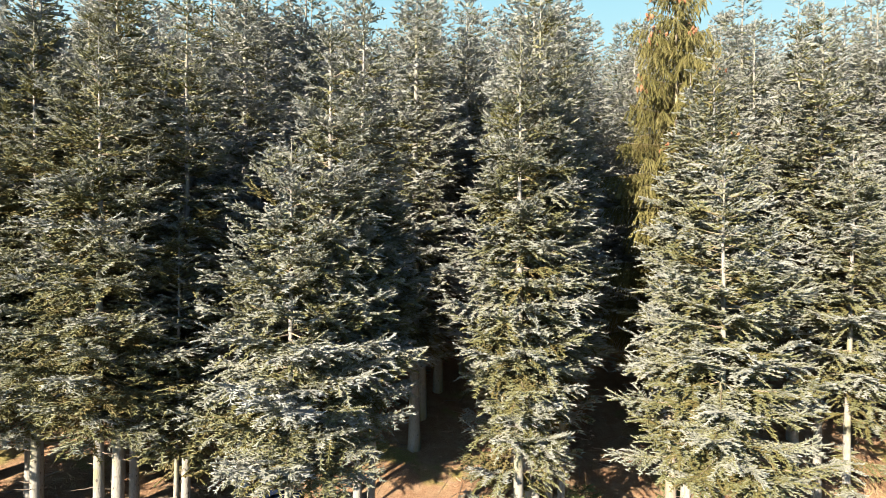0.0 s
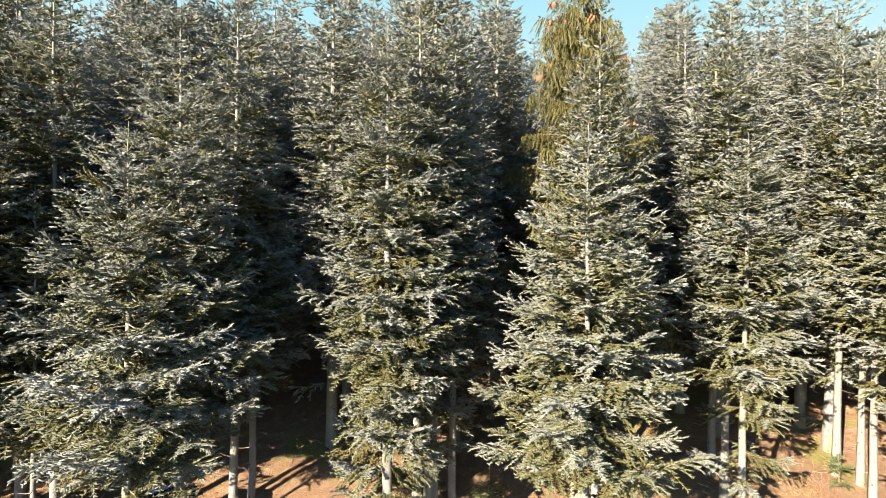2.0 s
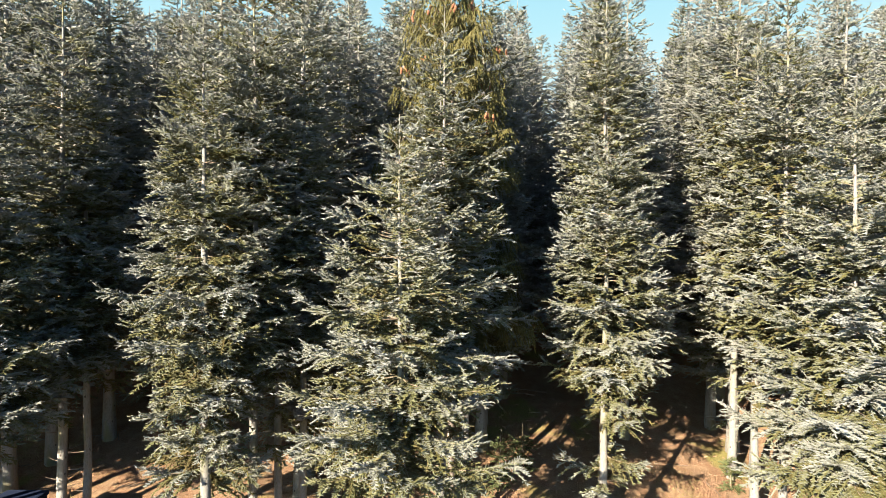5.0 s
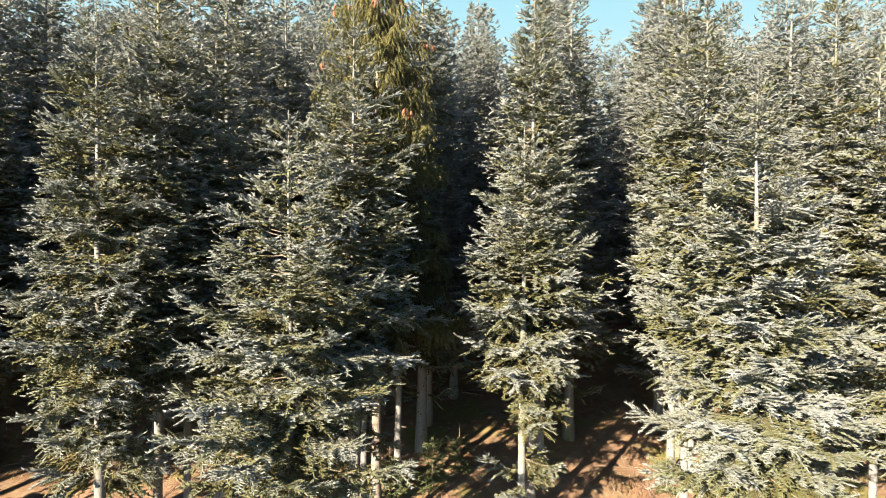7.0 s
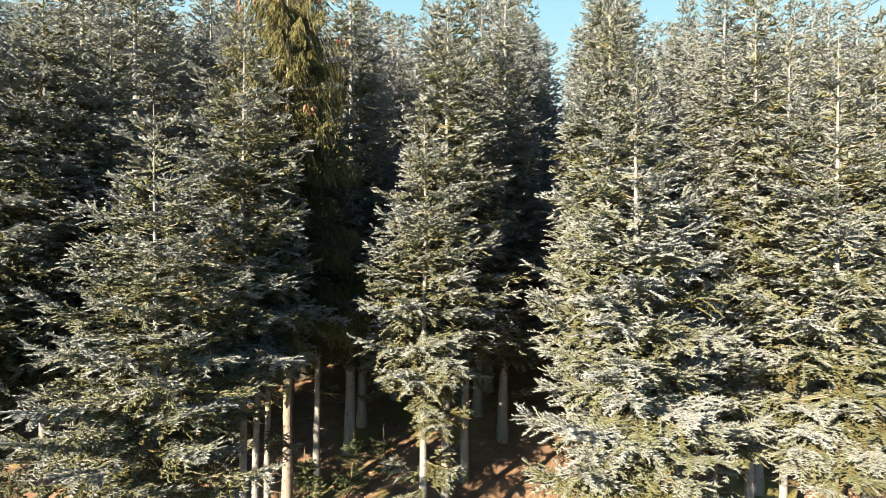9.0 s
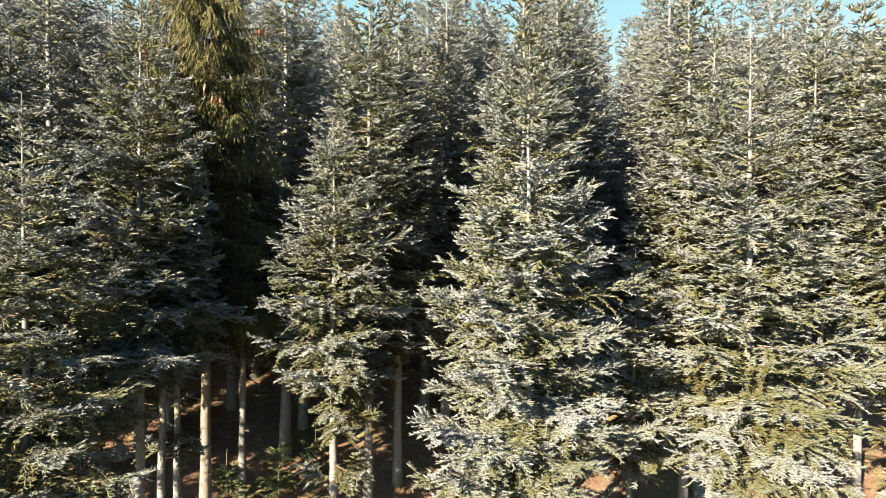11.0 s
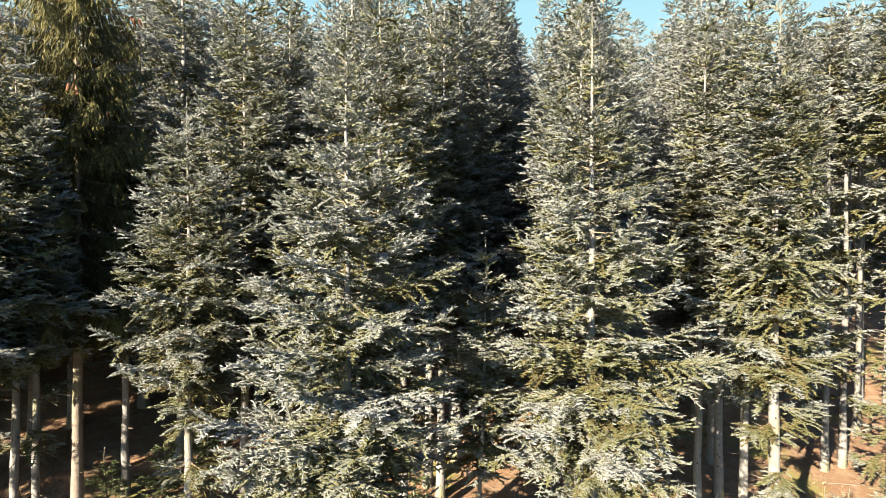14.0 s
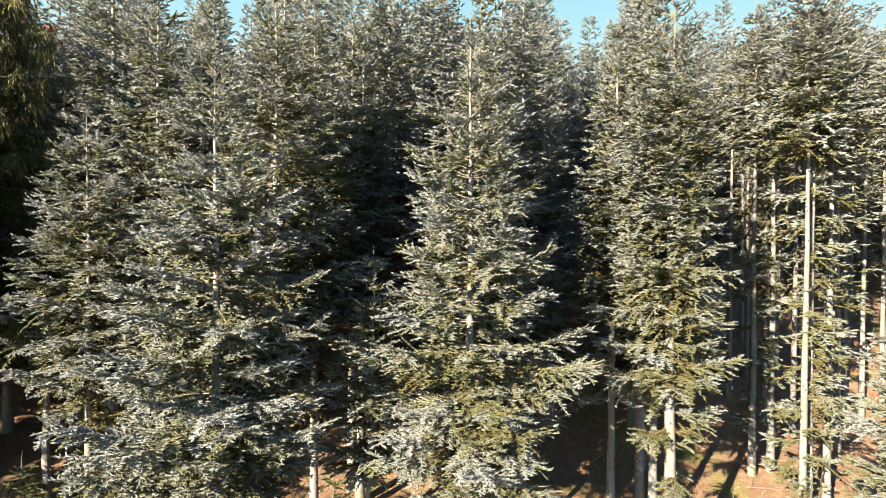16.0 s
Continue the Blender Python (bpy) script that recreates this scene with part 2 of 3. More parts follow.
def fir_parts(rng, top, base, radius, dense=1.0, size=1.0, lean=0.0, trunk_r=None, frost=0.60, shape=0.8, spruce=False, skirt=0.0, bare_top=2.6, skirt_low=2.2, inner=0.22, solid=False):
    """Arrays of a conifer rooted at the origin: trunk tube, limb tubes, needled shoots.
    top, base: heights of tip and lowest live whorl; size scales the shoots; skirt: odd low boughs under the crown."""
    trunk_r = trunk_r or 0.0105 * top
    k = 16
    h = np.linspace(-0.3, top + 0.35, k)
    bend = np.cumsum(rng.normal(0, 0.012, (k, 2)), axis=0)
    axis = np.column_stack([bend[:, 0] + lean * h, bend[:, 1], h])
    r = trunk_r * (1 - np.clip(h / top, 0, 1)) ** 0.85 + 0.006
    r[0:2] *= (1.35, 1.12)

    def at(z):
        return np.column_stack([np.interp(z, h, axis[:, 0]), np.interp(z, h, axis[:, 1]), z])

    # yearly whorls of boughs, with a few weaker ones between them
    step = 0.40 if not spruce else 0.50
    zs, az, weak = [], [], []
    z, turn = base, rng.uniform(0, 6.3)
    while z < top - 0.2:
        high = top - z < min(2.4, 0.3 * (top - base)) and not spruce
        m = rng.integers(4, 6) if high else rng.integers(5, 8) if spruce else rng.integers(6, 9)
        turn += 1.1 + rng.normal(0, 0.3)
        gone = rng.integers(0, m) if rng.random() < 0.35 else -1
        for q in range(m):
            if q != gone:
                zs.append(z + rng.normal(0, 0.05))
                az.append(turn + q * 2 * math.pi / m + rng.normal(0, 0.18))
                weak.append(1.0)
        for q in range(0 if high else rng.integers(2, 5)):
            zs.append(z + rng.uniform(0.12, 0.3))
            az.append(rng.uniform(0, 6.3))
            weak.append(rng.uniform(0.35, 0.7))
        z += step * rng.uniform(0.8, 1.2) * (0.95 if high else 1.0)
    for q in range(int(skirt)):
        zs.append(base - rng.uniform(0.2, skirt_low))
        az.append(rng.uniform(0, 6.3))
        weak.append(1.0)
    zs, az, weak = np.array(zs), np.array(az), np.array(weak)
    n = len(zs)
    down = np.clip((top - zs) / (top - base), 0, 1.3)
    full = radius * np.clip(down, 0.02, 1) ** shape * (1 - 0.22 * np.clip(down - 0.8, 0, 1) / 0.2)
    length = full * weak * rng.uniform(0.62, 1.0, n) * (1 + 0.16 * np.sin(az * 2 + rng.uniform(0, 6)) * np.sin(zs * 1.3)) + 0.12
    length[down > 1.0] = rng.uniform(0.45, 0.62, (down > 1.0).sum()) * radius
    if spruce:
        rise, curl = 0.25 - 0.55 * down + rng.normal(0, 0.1, n), 0.05 + rng.normal(0, 0.06, n)
    else:
        rise = 0.48 - 0.70 * np.clip(down, 0, 1) + 0.45 * np.clip(0.12 - down, 0, 1) / 0.12 + rng.normal(0, 0.10, n)
        curl = 0.10 + 0.22 * down + rng.normal(0, 0.08, n)
    out = np.column_stack([np.cos(az), np.sin(az), np.zeros(n)])
    cross = np.column_stack([-np.sin(az), np.cos(az), np.zeros(n)])
    sway = rng.normal(0, 0.12, n)
    root = at(zs)

    def along(i, s):
        """Points on bough i at the share s of its length."""
        L = length[i]
        return root[i] + out[i] * (L * s)[:, None] + cross[i] * (L * sway[i] * s * s)[:, None] + np.column_stack([0 * s, 0 * s, L * (rise[i] * s + curl[i] * (s * s - 0.45 * s))])

    steps = 5
    s = np.linspace(0, 0.96, steps)
    ii = np.repeat(np.arange(n), steps)
    limbs = along(ii, np.tile(s, n)).reshape(n, steps, 3)
    limb_r = (0.006 + 0.0055 * length)[:, None] * (1 - 0.85 * s)[None]

    P, D, Ls, W, F, O = [], [], [], [], [], []

    def add(p, d, l, w, f, o):
        P.append(p), D.append(d), Ls.append(l), W.append(w), F.append(f), O.append(o)

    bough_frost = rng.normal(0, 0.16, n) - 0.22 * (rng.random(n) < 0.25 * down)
    coarse = np.where(np.sin(az) > 0.6, 1.4, 1.0) if solid else np.ones(n)     # the sheltered side grows longer, fewer shoots
    finger = 0.13 * size * coarse
    thick = (0.041 if not spruce else 0.036) * size * coarse

    # twigs in pairs along both sides of each bough, longest a third of the way out
    gap = 0.135 * size * coarse / dense / (0.85 + 0.4 * np.clip(down, 0, 1))
    pairs = np.maximum((length * (1 - inner) / gap).astype(int), 2)
    ii, local = repeated(pairs * 2)
    sgn = np.where(local % 2 == 0, 1.0, -1.0)
    bare = (inner * (1.15 - 0.8 * np.clip(down, 0, 1)) * weak)[ii]
    s = bare + (0.98 - bare) * (local // 2 + rng.uniform(0.15, 0.85, len(ii))) / pairs[ii]
    p0 = along(ii, s)
    tangent = unit(along(ii, s + 0.02) - along(ii, s - 0.02))
    fork = rng.uniform(0.65, 1.0, len(ii)) - 0.15 * s
    sd = tangent * np.cos(fork)[:, None] + cross[ii] * (sgn * np.sin(fork))[:, None]
    L = length[ii]
    if spruce:
        sd = sd * 0.45 + np.column_stack([np.zeros(len(ii)), np.zeros(len(ii)), -rng.uniform(0.5, 1.0, len(ii))])
        slen = (0.22 + 0.30 * np.sin(np.clip(s, 0, 1) * 2.6)) * np.minimum(1, 0.4 + L * 0.5) * rng.uniform(0.6, 1.3, len(ii))
        hang = np.zeros(len(ii), dtype=bool)
        bow = np.full(len(ii), -0.25)
    else:
        hang = rng.random(len(ii)) < (0.03 + 0.25 * down[ii] ** 1.5) * (s < 0.72)
        sd[:, 2] += rng.normal(-0.05, 0.14, len(ii)) - rng.uniform(0.25, 0.6, len(ii)) * hang
        slen = np.minimum(0.15 + 0.72 * L * np.clip(1.12 - s, 0, 1) * np.clip(0.30 + 1.6 * s, 0, 1), 0.58) * rng.uniform(0.65, 1.15, len(ii))
        bow = np.where(hang, -0.15, rng.normal(0.04, 0.15, len(ii)) - 0.16 * down[ii])
    sd = unit(sd + rng.normal(0, 0.10, sd.shape))

    def on_twig(j, u):
        """Points on twig j at the share u of its length."""
        q = p0[j] + sd[j] * (slen[j] * u)[:, None]
        q[:, 2] += slen[j] * u * u * bow[j]
        return q

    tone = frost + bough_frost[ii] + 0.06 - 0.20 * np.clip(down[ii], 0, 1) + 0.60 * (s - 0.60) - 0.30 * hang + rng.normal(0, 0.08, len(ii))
    # brushes along the twig itself
    segs = np.maximum(np.ceil(slen / (finger[ii] * 0.85)).astype(int), 1)
    jj, q = repeated(segs)
    u = q / segs[jj]
    a, e = on_twig(jj, u), on_twig(jj, u + 1.0 / segs[jj])
    add(a, e - a + rng.normal(0, 0.012, a.shape), np.linalg.norm(e - a, axis=1) * 1.12, thick[ii[jj]] * rng.uniform(0.85, 1.1, len(jj)), tone[jj] + 0.28 * (u - 0.4), ii[jj])
    # side fingers in pairs, shorter towards the twig's tip
    reach = finger[ii] * (0.60 if not spruce else 0.8)
    fingers = np.maximum(np.floor(slen / reach).astype(int), 1) * 2
    jj, q = repeated(fingers)
    u = np.clip((q // 2 + rng.uniform(0.2, 0.8, len(jj))) / (fingers[jj] / 2), 0, 0.96)
    way = np.where(q % 2 == 0, 1.0, -1.0)
    here = unit(on_twig(jj, u + 0.02) - on_twig(jj, u))
    perp = unit(np.cross(here, np.array([0, 0, 1.0])))
    spread = rng.uniform(0.70, 1.15, len(jj))
    d2 = here * np.cos(spread)[:, None] + perp * (way * np.sin(spread))[:, None] + rng.normal(0, 0.11, (len(jj), 3))
    d2[:, 2] += rng.uniform(-0.1, 0.32, len(jj)) if not spruce else -0.8
    fl = finger[ii[jj]] * rng.uniform(0.7, 1.2, len(jj)) * (1.1 - 0.35 * u)
    keep = rng.random(len(jj)) < (0.90 if not spruce else 0.6)
    add(on_twig(jj, u)[keep], d2[keep], fl[keep], (thick[ii[jj]] * rng.uniform(0.8, 1.05, len(jj)))[keep], (tone[jj] + 0.10 + 0.2 * (u - 0.4) + rng.normal(0, 0.07, len(jj)))[keep], ii[jj][keep])
    # the bough's own end: a fan of three
    ends = np.arange(n)
    tip, before = along(ends, np.full(n, 0.97)), along(ends, np.full(n, 0.90))
    ahead = unit(tip - before)
    for turn_by in (-0.7, 0.0, 0.7):
        add(tip - ahead * 0.03, ahead + cross * turn_by, finger * (1.05 - 0.3 * abs(turn_by)), thick, np.full(n, frost + 0.12) + bough_frost, ends)
    # upright needles round the leader
    up_z = top - rng.uniform(0.0, 1.0, int(26 / size)) ** 1.5 * 1.2
    a = rng.uniform(0, 6.3, len(up_z))
    m = len(a)
    add(at(up_z - 0.1), np.column_stack([np.cos(a) * 0.7, np.sin(a) * 0.7, np.full(m, 0.75)]), np.full(m, 0.17) * (0.6 + (top - up_z)), np.full(m, 0.040 * size), np.full(m, frost), np.full(m, -1))
    p, d, l, w, f, o = (np.concatenate(x) for x in (P, D, Ls, W, F, O))
    if bare_top:
        near = (p[:, 2] > top - bare_top) & (rng.random(len(p)) < 0.25)
        p, d, l, w, f, o = p[~near], d[~near], l[~near], w[~near], f[~near], o[~near]
    upv = np.tile(np.array([0, 0, 1.0]), (len(p), 1)) + rng.normal(0, 0.22 if solid else 0.45, (len(p), 3))
    v, faces, frosts = shoots_arrays(p, d, upv, l, w, f, solid)
    # dead stubs under the crown
    m = int(10 + 3 * max(base, 0))
    dz = rng.uniform(0.8, max(base + 1.0, 1.6), m)
    a = rng.uniform(0, 6.3, m)
    dl = rng.uniform(0.1, 0.55, m)
    e = np.column_stack([np.cos(a), np.sin(a), rng.uniform(-0.3, 0.1, m)])
    dead = np.stack([at(dz), at(dz) + e * (dl * 0.5)[:, None], at(dz) + e * dl[:, None] + np.array([0, 0, 0.04])], axis=1)
    dead_r = np.tile([0.013, 0.009, 0.003], (m, 1))
    return dict(trunk=(axis, r), limbs=(limbs, limb_r), dead=(dead, dead_r), needles=(v, faces, frosts), at=at, owner=o, length=length, solid=solid)


def fir(rng, name, x, y, top_z, base_z, radius, label="", sides=10, limb_sides=4, wood=True, spruce=False, group="plantation firs", z0=None, limbs=True, boughs=0.0, **kw):
    """A fir as a thing: trunk, limbs, crown. top_z, base_z: world heights."""
    z0 = ground_height(x, y) if z0 is None else z0
    a = fir_parts(rng, top_z - z0, base_z - z0, radius, spruce=spruce, **kw)
    thing = new(name)
    thing.empty_display_size = 0.3
    thing.location = (x, y, z0)
    axis, r = a["trunk"]
    v, f = tubes_arrays(axis[None], r[None], sides)
    part("trunk", array_mesh("trunk", v, f, SPRUCE_BARK if spruce else BARK, smooth=True), thing, "reddish scaly trunk" if spruce else "pale grey bare trunk with dark knots")
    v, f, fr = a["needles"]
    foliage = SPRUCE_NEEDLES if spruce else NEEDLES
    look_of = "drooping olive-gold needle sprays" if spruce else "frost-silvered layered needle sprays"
    lines, radii = a["limbs"]
    corners = 5 if a["solid"] else 4
    loose = np.where(a["length"] > boughs)[0] if boughs else np.array([], dtype=int)
    for i in loose:
        mine = np.where(a["owner"] == i)[0]
        pick = (mine[:, None] * corners + np.arange(corners)).ravel()
        faces = shoot_faces(len(mine), a["solid"])
        tv, tf = tubes_arrays(lines[i:i + 1], radii[i:i + 1], 5)
        limb = part("bough", array_mesh("bough", tv, tf, LIMB_BARK, smooth=True), thing)
        part("needle_spray", array_mesh("needle_spray", v[pick], faces, foliage, fr[pick]), limb)["kind"] = "stuff"
    rest = ~np.isin(a["owner"], loose)
    keep = np.where(rest)[0]
    pick = (keep[:, None] * corners + np.arange(corners)).ravel()
    faces = shoot_faces(len(keep), a["solid"])
    small = np.setdiff1d(np.arange(len(lines)), loose)
    if limbs and len(small):
        tv, tf = tubes_arrays(lines[small], radii[small], limb_sides)
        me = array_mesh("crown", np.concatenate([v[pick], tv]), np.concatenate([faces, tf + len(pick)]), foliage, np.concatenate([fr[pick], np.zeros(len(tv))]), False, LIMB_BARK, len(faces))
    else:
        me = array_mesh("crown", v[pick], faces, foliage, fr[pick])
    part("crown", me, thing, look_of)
    if limbs:
        v, f = tubes_arrays(*a["dead"], 3)
        part("dead_wood", array_mesh("dead_wood", v, f, TWIG), thing, "thin dead side branches")["kind"] = "stuff"
    tagged(thing, label or "tall fir with frosted grey-green boughs and pale trunk", "spruce tree" if spruce else "fir tree", group)
    return thing, a


# ---- ground ----
def ground_height(x, y):
    """A gentle floor that climbs into a hillside behind the first trees."""
    back = y - 19.0
    soft = 0.5 * (back + math.sqrt(back * back + 9.0))
    rise = max(0.08 * min(back, 0) + 0.26 * soft, -3.1) if y > -20 else -3.1
    if soft > 100:
        rise = 26 + (soft - 100) * 0.02
    near = max(0.0, 1 - max(abs(x - 10) - 60, 0) / 200) * max(0.0, 1 - max(abs(y - 20) - 60, 0) / 200)
    bump = 0.22 * noise.noise((x * 0.22, y * 0.22, 3.0)) + 0.07 * noise.noise((x * 0.9, y * 0.9, 7.0))
    return -0.45 + rise - 0.018 * max(-40, min(60, x - 5)) + bump * near


def sheet():
    xs = np.concatenate([[-1500, -700, -300, -150, -90, -65], np.arange(-50, 72.1, 0.5), [85, 110, 170, 320, 720, 1500]])
    ys = np.concatenate([[-1500, -700, -300, -150, -80, -40, -20, -10, -4], np.arange(0, 66.1, 0.5), [72, 80, 95, 120, 180, 320, 720, 1500]])
    v = np.array([(x, y, ground_height(x, y)) for y in ys for x in xs])
    i = np.arange(len(xs) * len(ys)).reshape(len(ys), len(xs))
    f = np.stack([i[:-1, :-1], i[:-1, 1:], i[1:, 1:], i[1:, :-1]], axis=-1).reshape(-1, 4)
    return tagged(new("ground", array_mesh("ground", v, f, GROUND, smooth=True)), "reddish-brown forest floor of needle litter and moss", "ground", kind="structure")


sheet()

def backdrop():
    """The bright hazy sky low over the hill, a far curved wall."""
    m = bpy.data.materials.new("hazy_sky")
    m.use_nodes = True
    nt = m.node_tree
    nt.nodes.clear()
    o, e = nt.nodes.new("ShaderNodeOutputMaterial"), nt.nodes.new("ShaderNodeEmission")
    g = nt.nodes.new("ShaderNodeNewGeometry")
    x = nt.nodes.new("ShaderNodeSeparateXYZ")
    nt.links.new(g.outputs["Position"], x.inputs[0])
    mr = nt.nodes.new("ShaderNodeMapRange")
    mr.inputs["From Min"].default_value, mr.inputs["From Max"].default_value = 250.0, 1000.0
    nt.links.new(x.outputs["Z"], mr.inputs["Value"])
    r = ramp(nt, mr.outputs[0], [(0.0, (0.142, 0.168, 0.166)), (0.35, (0.086, 0.145, 0.162)), (1.0, (0.026, 0.099, 0.146))])
    nt.links.new(r.outputs["Color"], e.inputs["Color"])
    nt.links.new(e.outputs[0], o.inputs["Surface"])
    a = np.linspace(radians(25), radians(155), 27)
    ring = np.column_stack([np.cos(a) * 1400 + 10, np.sin(a) * 1400, np.full(len(a), -40.0)])
    top = ring + np.array([0, 0, 1000.0])
    n = len(a)
    i = np.arange(n - 1)
    f = np.stack([i, i + 1, i + 1 + n, i + n], axis=-1)
    tagged(new("backdrop", array_mesh("backdrop", np.concatenate([ring, top]), f, m)), "pale cyan winter sky over the hill", "sky", kind="structure")


backdrop()

# ---- front firs, each with its own shape ----
FRONT = [
    # x, y, top, base, radius, options
    (-9.3, 12.9, 12.6, 4.1, 2.3, dict(shape=0.6, frost=0.46)),
    (-7.2, 11.8, 11.9, 4.4, 2.2, dict(shape=0.6, frost=0.46)),
    (-7.75, 13.6, 14.6, 4.6, 2.2, dict(shape=0.6, frost=0.46)),
    (-2.9, 10.9, 9.7, 3.9, 2.4, dict(shape=0.62, skirt=5, skirt_low=1.0)),
    (-2.4, 11.9, 12.6, 4.3, 2.2, dict(shape=0.75, bare_top=3.5, inner=0.32)),
    (1.76, 12.95, 12.4, 4.6, 2.1, dict(shape=0.62, skirt=24, skirt_low=2.6)),
    (6.06, 12.25, 10.0, 3.3, 2.75, dict(shape=0.72, skirt=6, frost=0.53, inner=0.3)),
    (11.15, 15.48, 10.45, 4.4, 2.1, dict(shape=0.62, skirt=12, skirt_low=3.4)),
    (15.5, 12.48, 11.0, 2.9, 2.75, dict(shape=0.66, skirt=5, frost=0.66)),
    (20.2, 13.6, 11.9, 3.1, 2.4, dict(shape=0.62, skirt=3, bare_top=4.0, inner=0.36)),
    (24.93, 15.65, 13.4, 4.5, 1.8, dict(shape=0.5, skirt=14, skirt_low=3.6)),
    (29.6, 13.6, 9.2, 0.2, 2.0, dict(shape=0.7, frost=0.5)),
]
rng = np.random.default_rng(11)
for x, y, top, base, radius, kw in FRONT:
    fir(rng, "fir_tree", x, y, top, base, radius, "front-row fir with silver-frosted boughs and bare pale trunk", dense=1.3, size=0.84, boughs=0.9, solid=True, **kw)

# ---- second firs along the rows ----
SECOND = [
    (-6.2, 13.7, 14.6, 4.2, 2.0), (-5.9, 12.5, 8.6, 3.4, 1.3), (-8.6, 15.8, 15.6, 4.6, 2.2), (-10.3, 14.4, 15.6, 4.4, 2.3), (-11.6, 15.9, 16.4, 4.6, 2.3),
    (-2.1, 14.0, 14.4, 4.8, 2.0), (-1.85, 14.5, 12.6, 5.2, 1.5),
    (2.42, 14.2, 14.6, 4.7, 2.1), (2.85, 14.8, 12.9, 5.6, 1.3), (3.3, 15.4, 13.6, 5.2, 1.6),
    (6.95, 14.6, 13.2, 4.6, 2.6), (6.85, 15.6, 12.4, 4.6, 1.7), (7.0, 16.2, 11.5, 4.8, 1.4), (7.66, 18.9, 13.2, 5.0, 1.7),
    (11.7, 17.55, 15.2, 4.7, 2.6), (12.3, 19.7, 15.6, 5.4, 2.2),
    (15.75, 15.3, 14.0, 4.8, 2.4), (16.1, 17.3, 14.2, 5.4, 2.0), (16.65, 19.7, 15.4, 5.4, 1.9), (17.05, 19.1, 14.2, 5.8, 1.5),
    (17.95, 14.4, 7.2, 2.8, 1.2),
    (20.55, 17.7, 15.2, 5.2, 2.1), (20.4, 15.8, 13.0, 5.6, 1.6),
    (25.2, 17.55, 14.4, 6.0, 1.8), (24.3, 18.2, 13.8, 6.0, 1.6), (25.6, 19.7, 15.4, 6.2, 2.0),
    (29.65, 18.2, 15.0, 10.2, 1.7), (30.3, 18.9, 15.4, 11.0, 1.6), (31.1, 19.4, 15.6, 10.4, 1.7),
    (30.65, 21.6, 16.0, 11.0, 1.7), (29.9, 21.4, 15.6, 10.8, 1.5), (34.4, 19.6, 15.4, 8.6, 2.0),
]
rng = np.random.default_rng(23)
for x, y, top, base, radius in SECOND:
    fir(rng, "fir_tree", x, y, top, base, radius, "tall slender fir with frosted crown above a bare trunk", dense=0.95, size=1.05 if y < 16 else 1.25, solid=True, sides=8, limb_sides=3, boughs=1.35 if y < 15.9 else 0.0, frost=0.5 if x < -5 else 0.75 if x > 29 else 0.6, skirt=26 if x > 29 else 2, skirt_low=9.0 if x > 29 else 2.2, trunk_r=(0.0072 if x > 29 else 0.0084) * top)

# ---- the spruce with cones ----
rng = np.random.default_rng(5)
spruce, arrays = fir(rng, "spruce_tree", 7.15, 17.5, 16.3, 5.0, 2.9, "olive-gold spruce with hanging orange cones near its top", spruce=True, trunk_r=0.15, dense=2.2, size=0.95, inner=0.12, bare_top=0.0, shape=0.5, frost=0.45, group="lone spruce")


def cone_mesh():
    bm = bmesh.new()
    rows, sides = 7, 7
    rings = []
    for j in range(rows):
        u = j / (rows - 1)
        r = 0.026 * math.sin(math.pi * (0.12 + 0.82 * u)) * (1.12 if j % 2 else 0.9)
        rings.append([bm.verts.new((r * math.cos((i + 0.5 * (j % 2)) * 6.283 / sides), r * math.sin((i + 0.5 * (j % 2)) * 6.283 / sides), -0.15 * u)) for i in range(sides)])
    for a, c in zip(rings, rings[1:]):
        for i in range(sides):
            bm.faces.new((a[i], a[(i + 1) % sides], c[(i + 1) % sides], c[i]))
    bm.faces.new(rings[0][::-1]), bm.faces.new(rings[-1])
    me = bpy.data.meshes.new("cone")
    bm.to_mesh(me), bm.free()
    me.materials.append(CONE)
    return me


cone = cone_mesh()
limbs = arrays["limbs"][0]
h = limbs[:, 0, 2]
crest = arrays["trunk"][0][-1, 2] - 0.35
high = np.where((h > 9.0) & (arrays["length"] > 0.5))[0]
ends = [limbs[i, 4] for i in rng.choice(high, 26, replace=False, p=(h[high] - 8.5) ** 2 / ((h[high] - 8.5) ** 2).sum())]
ends += [np.array([math.cos(q) * 0.30, math.sin(q) * 0.30, crest - 0.05]) for q in (0.3, 1.9, 3.3, 4.6)]
for end in ends:
    for q in range(rng.integers(3, 8)):
        ob = part("cone", cone, spruce)
        ob.location = Vector(end + rng.normal(0, 1, 3) * np.array([0.11, 0.11, 0.07]) - np.array([0, 0, 0.10]))
        ob.rotation_euler = (rng.normal(0, 0.2), rng.normal(0, 0.2), rng.uniform(0, 6))
        ob.scale = (1.45, 1.45, 1.15 * rng.uniform(0.8, 1.2))

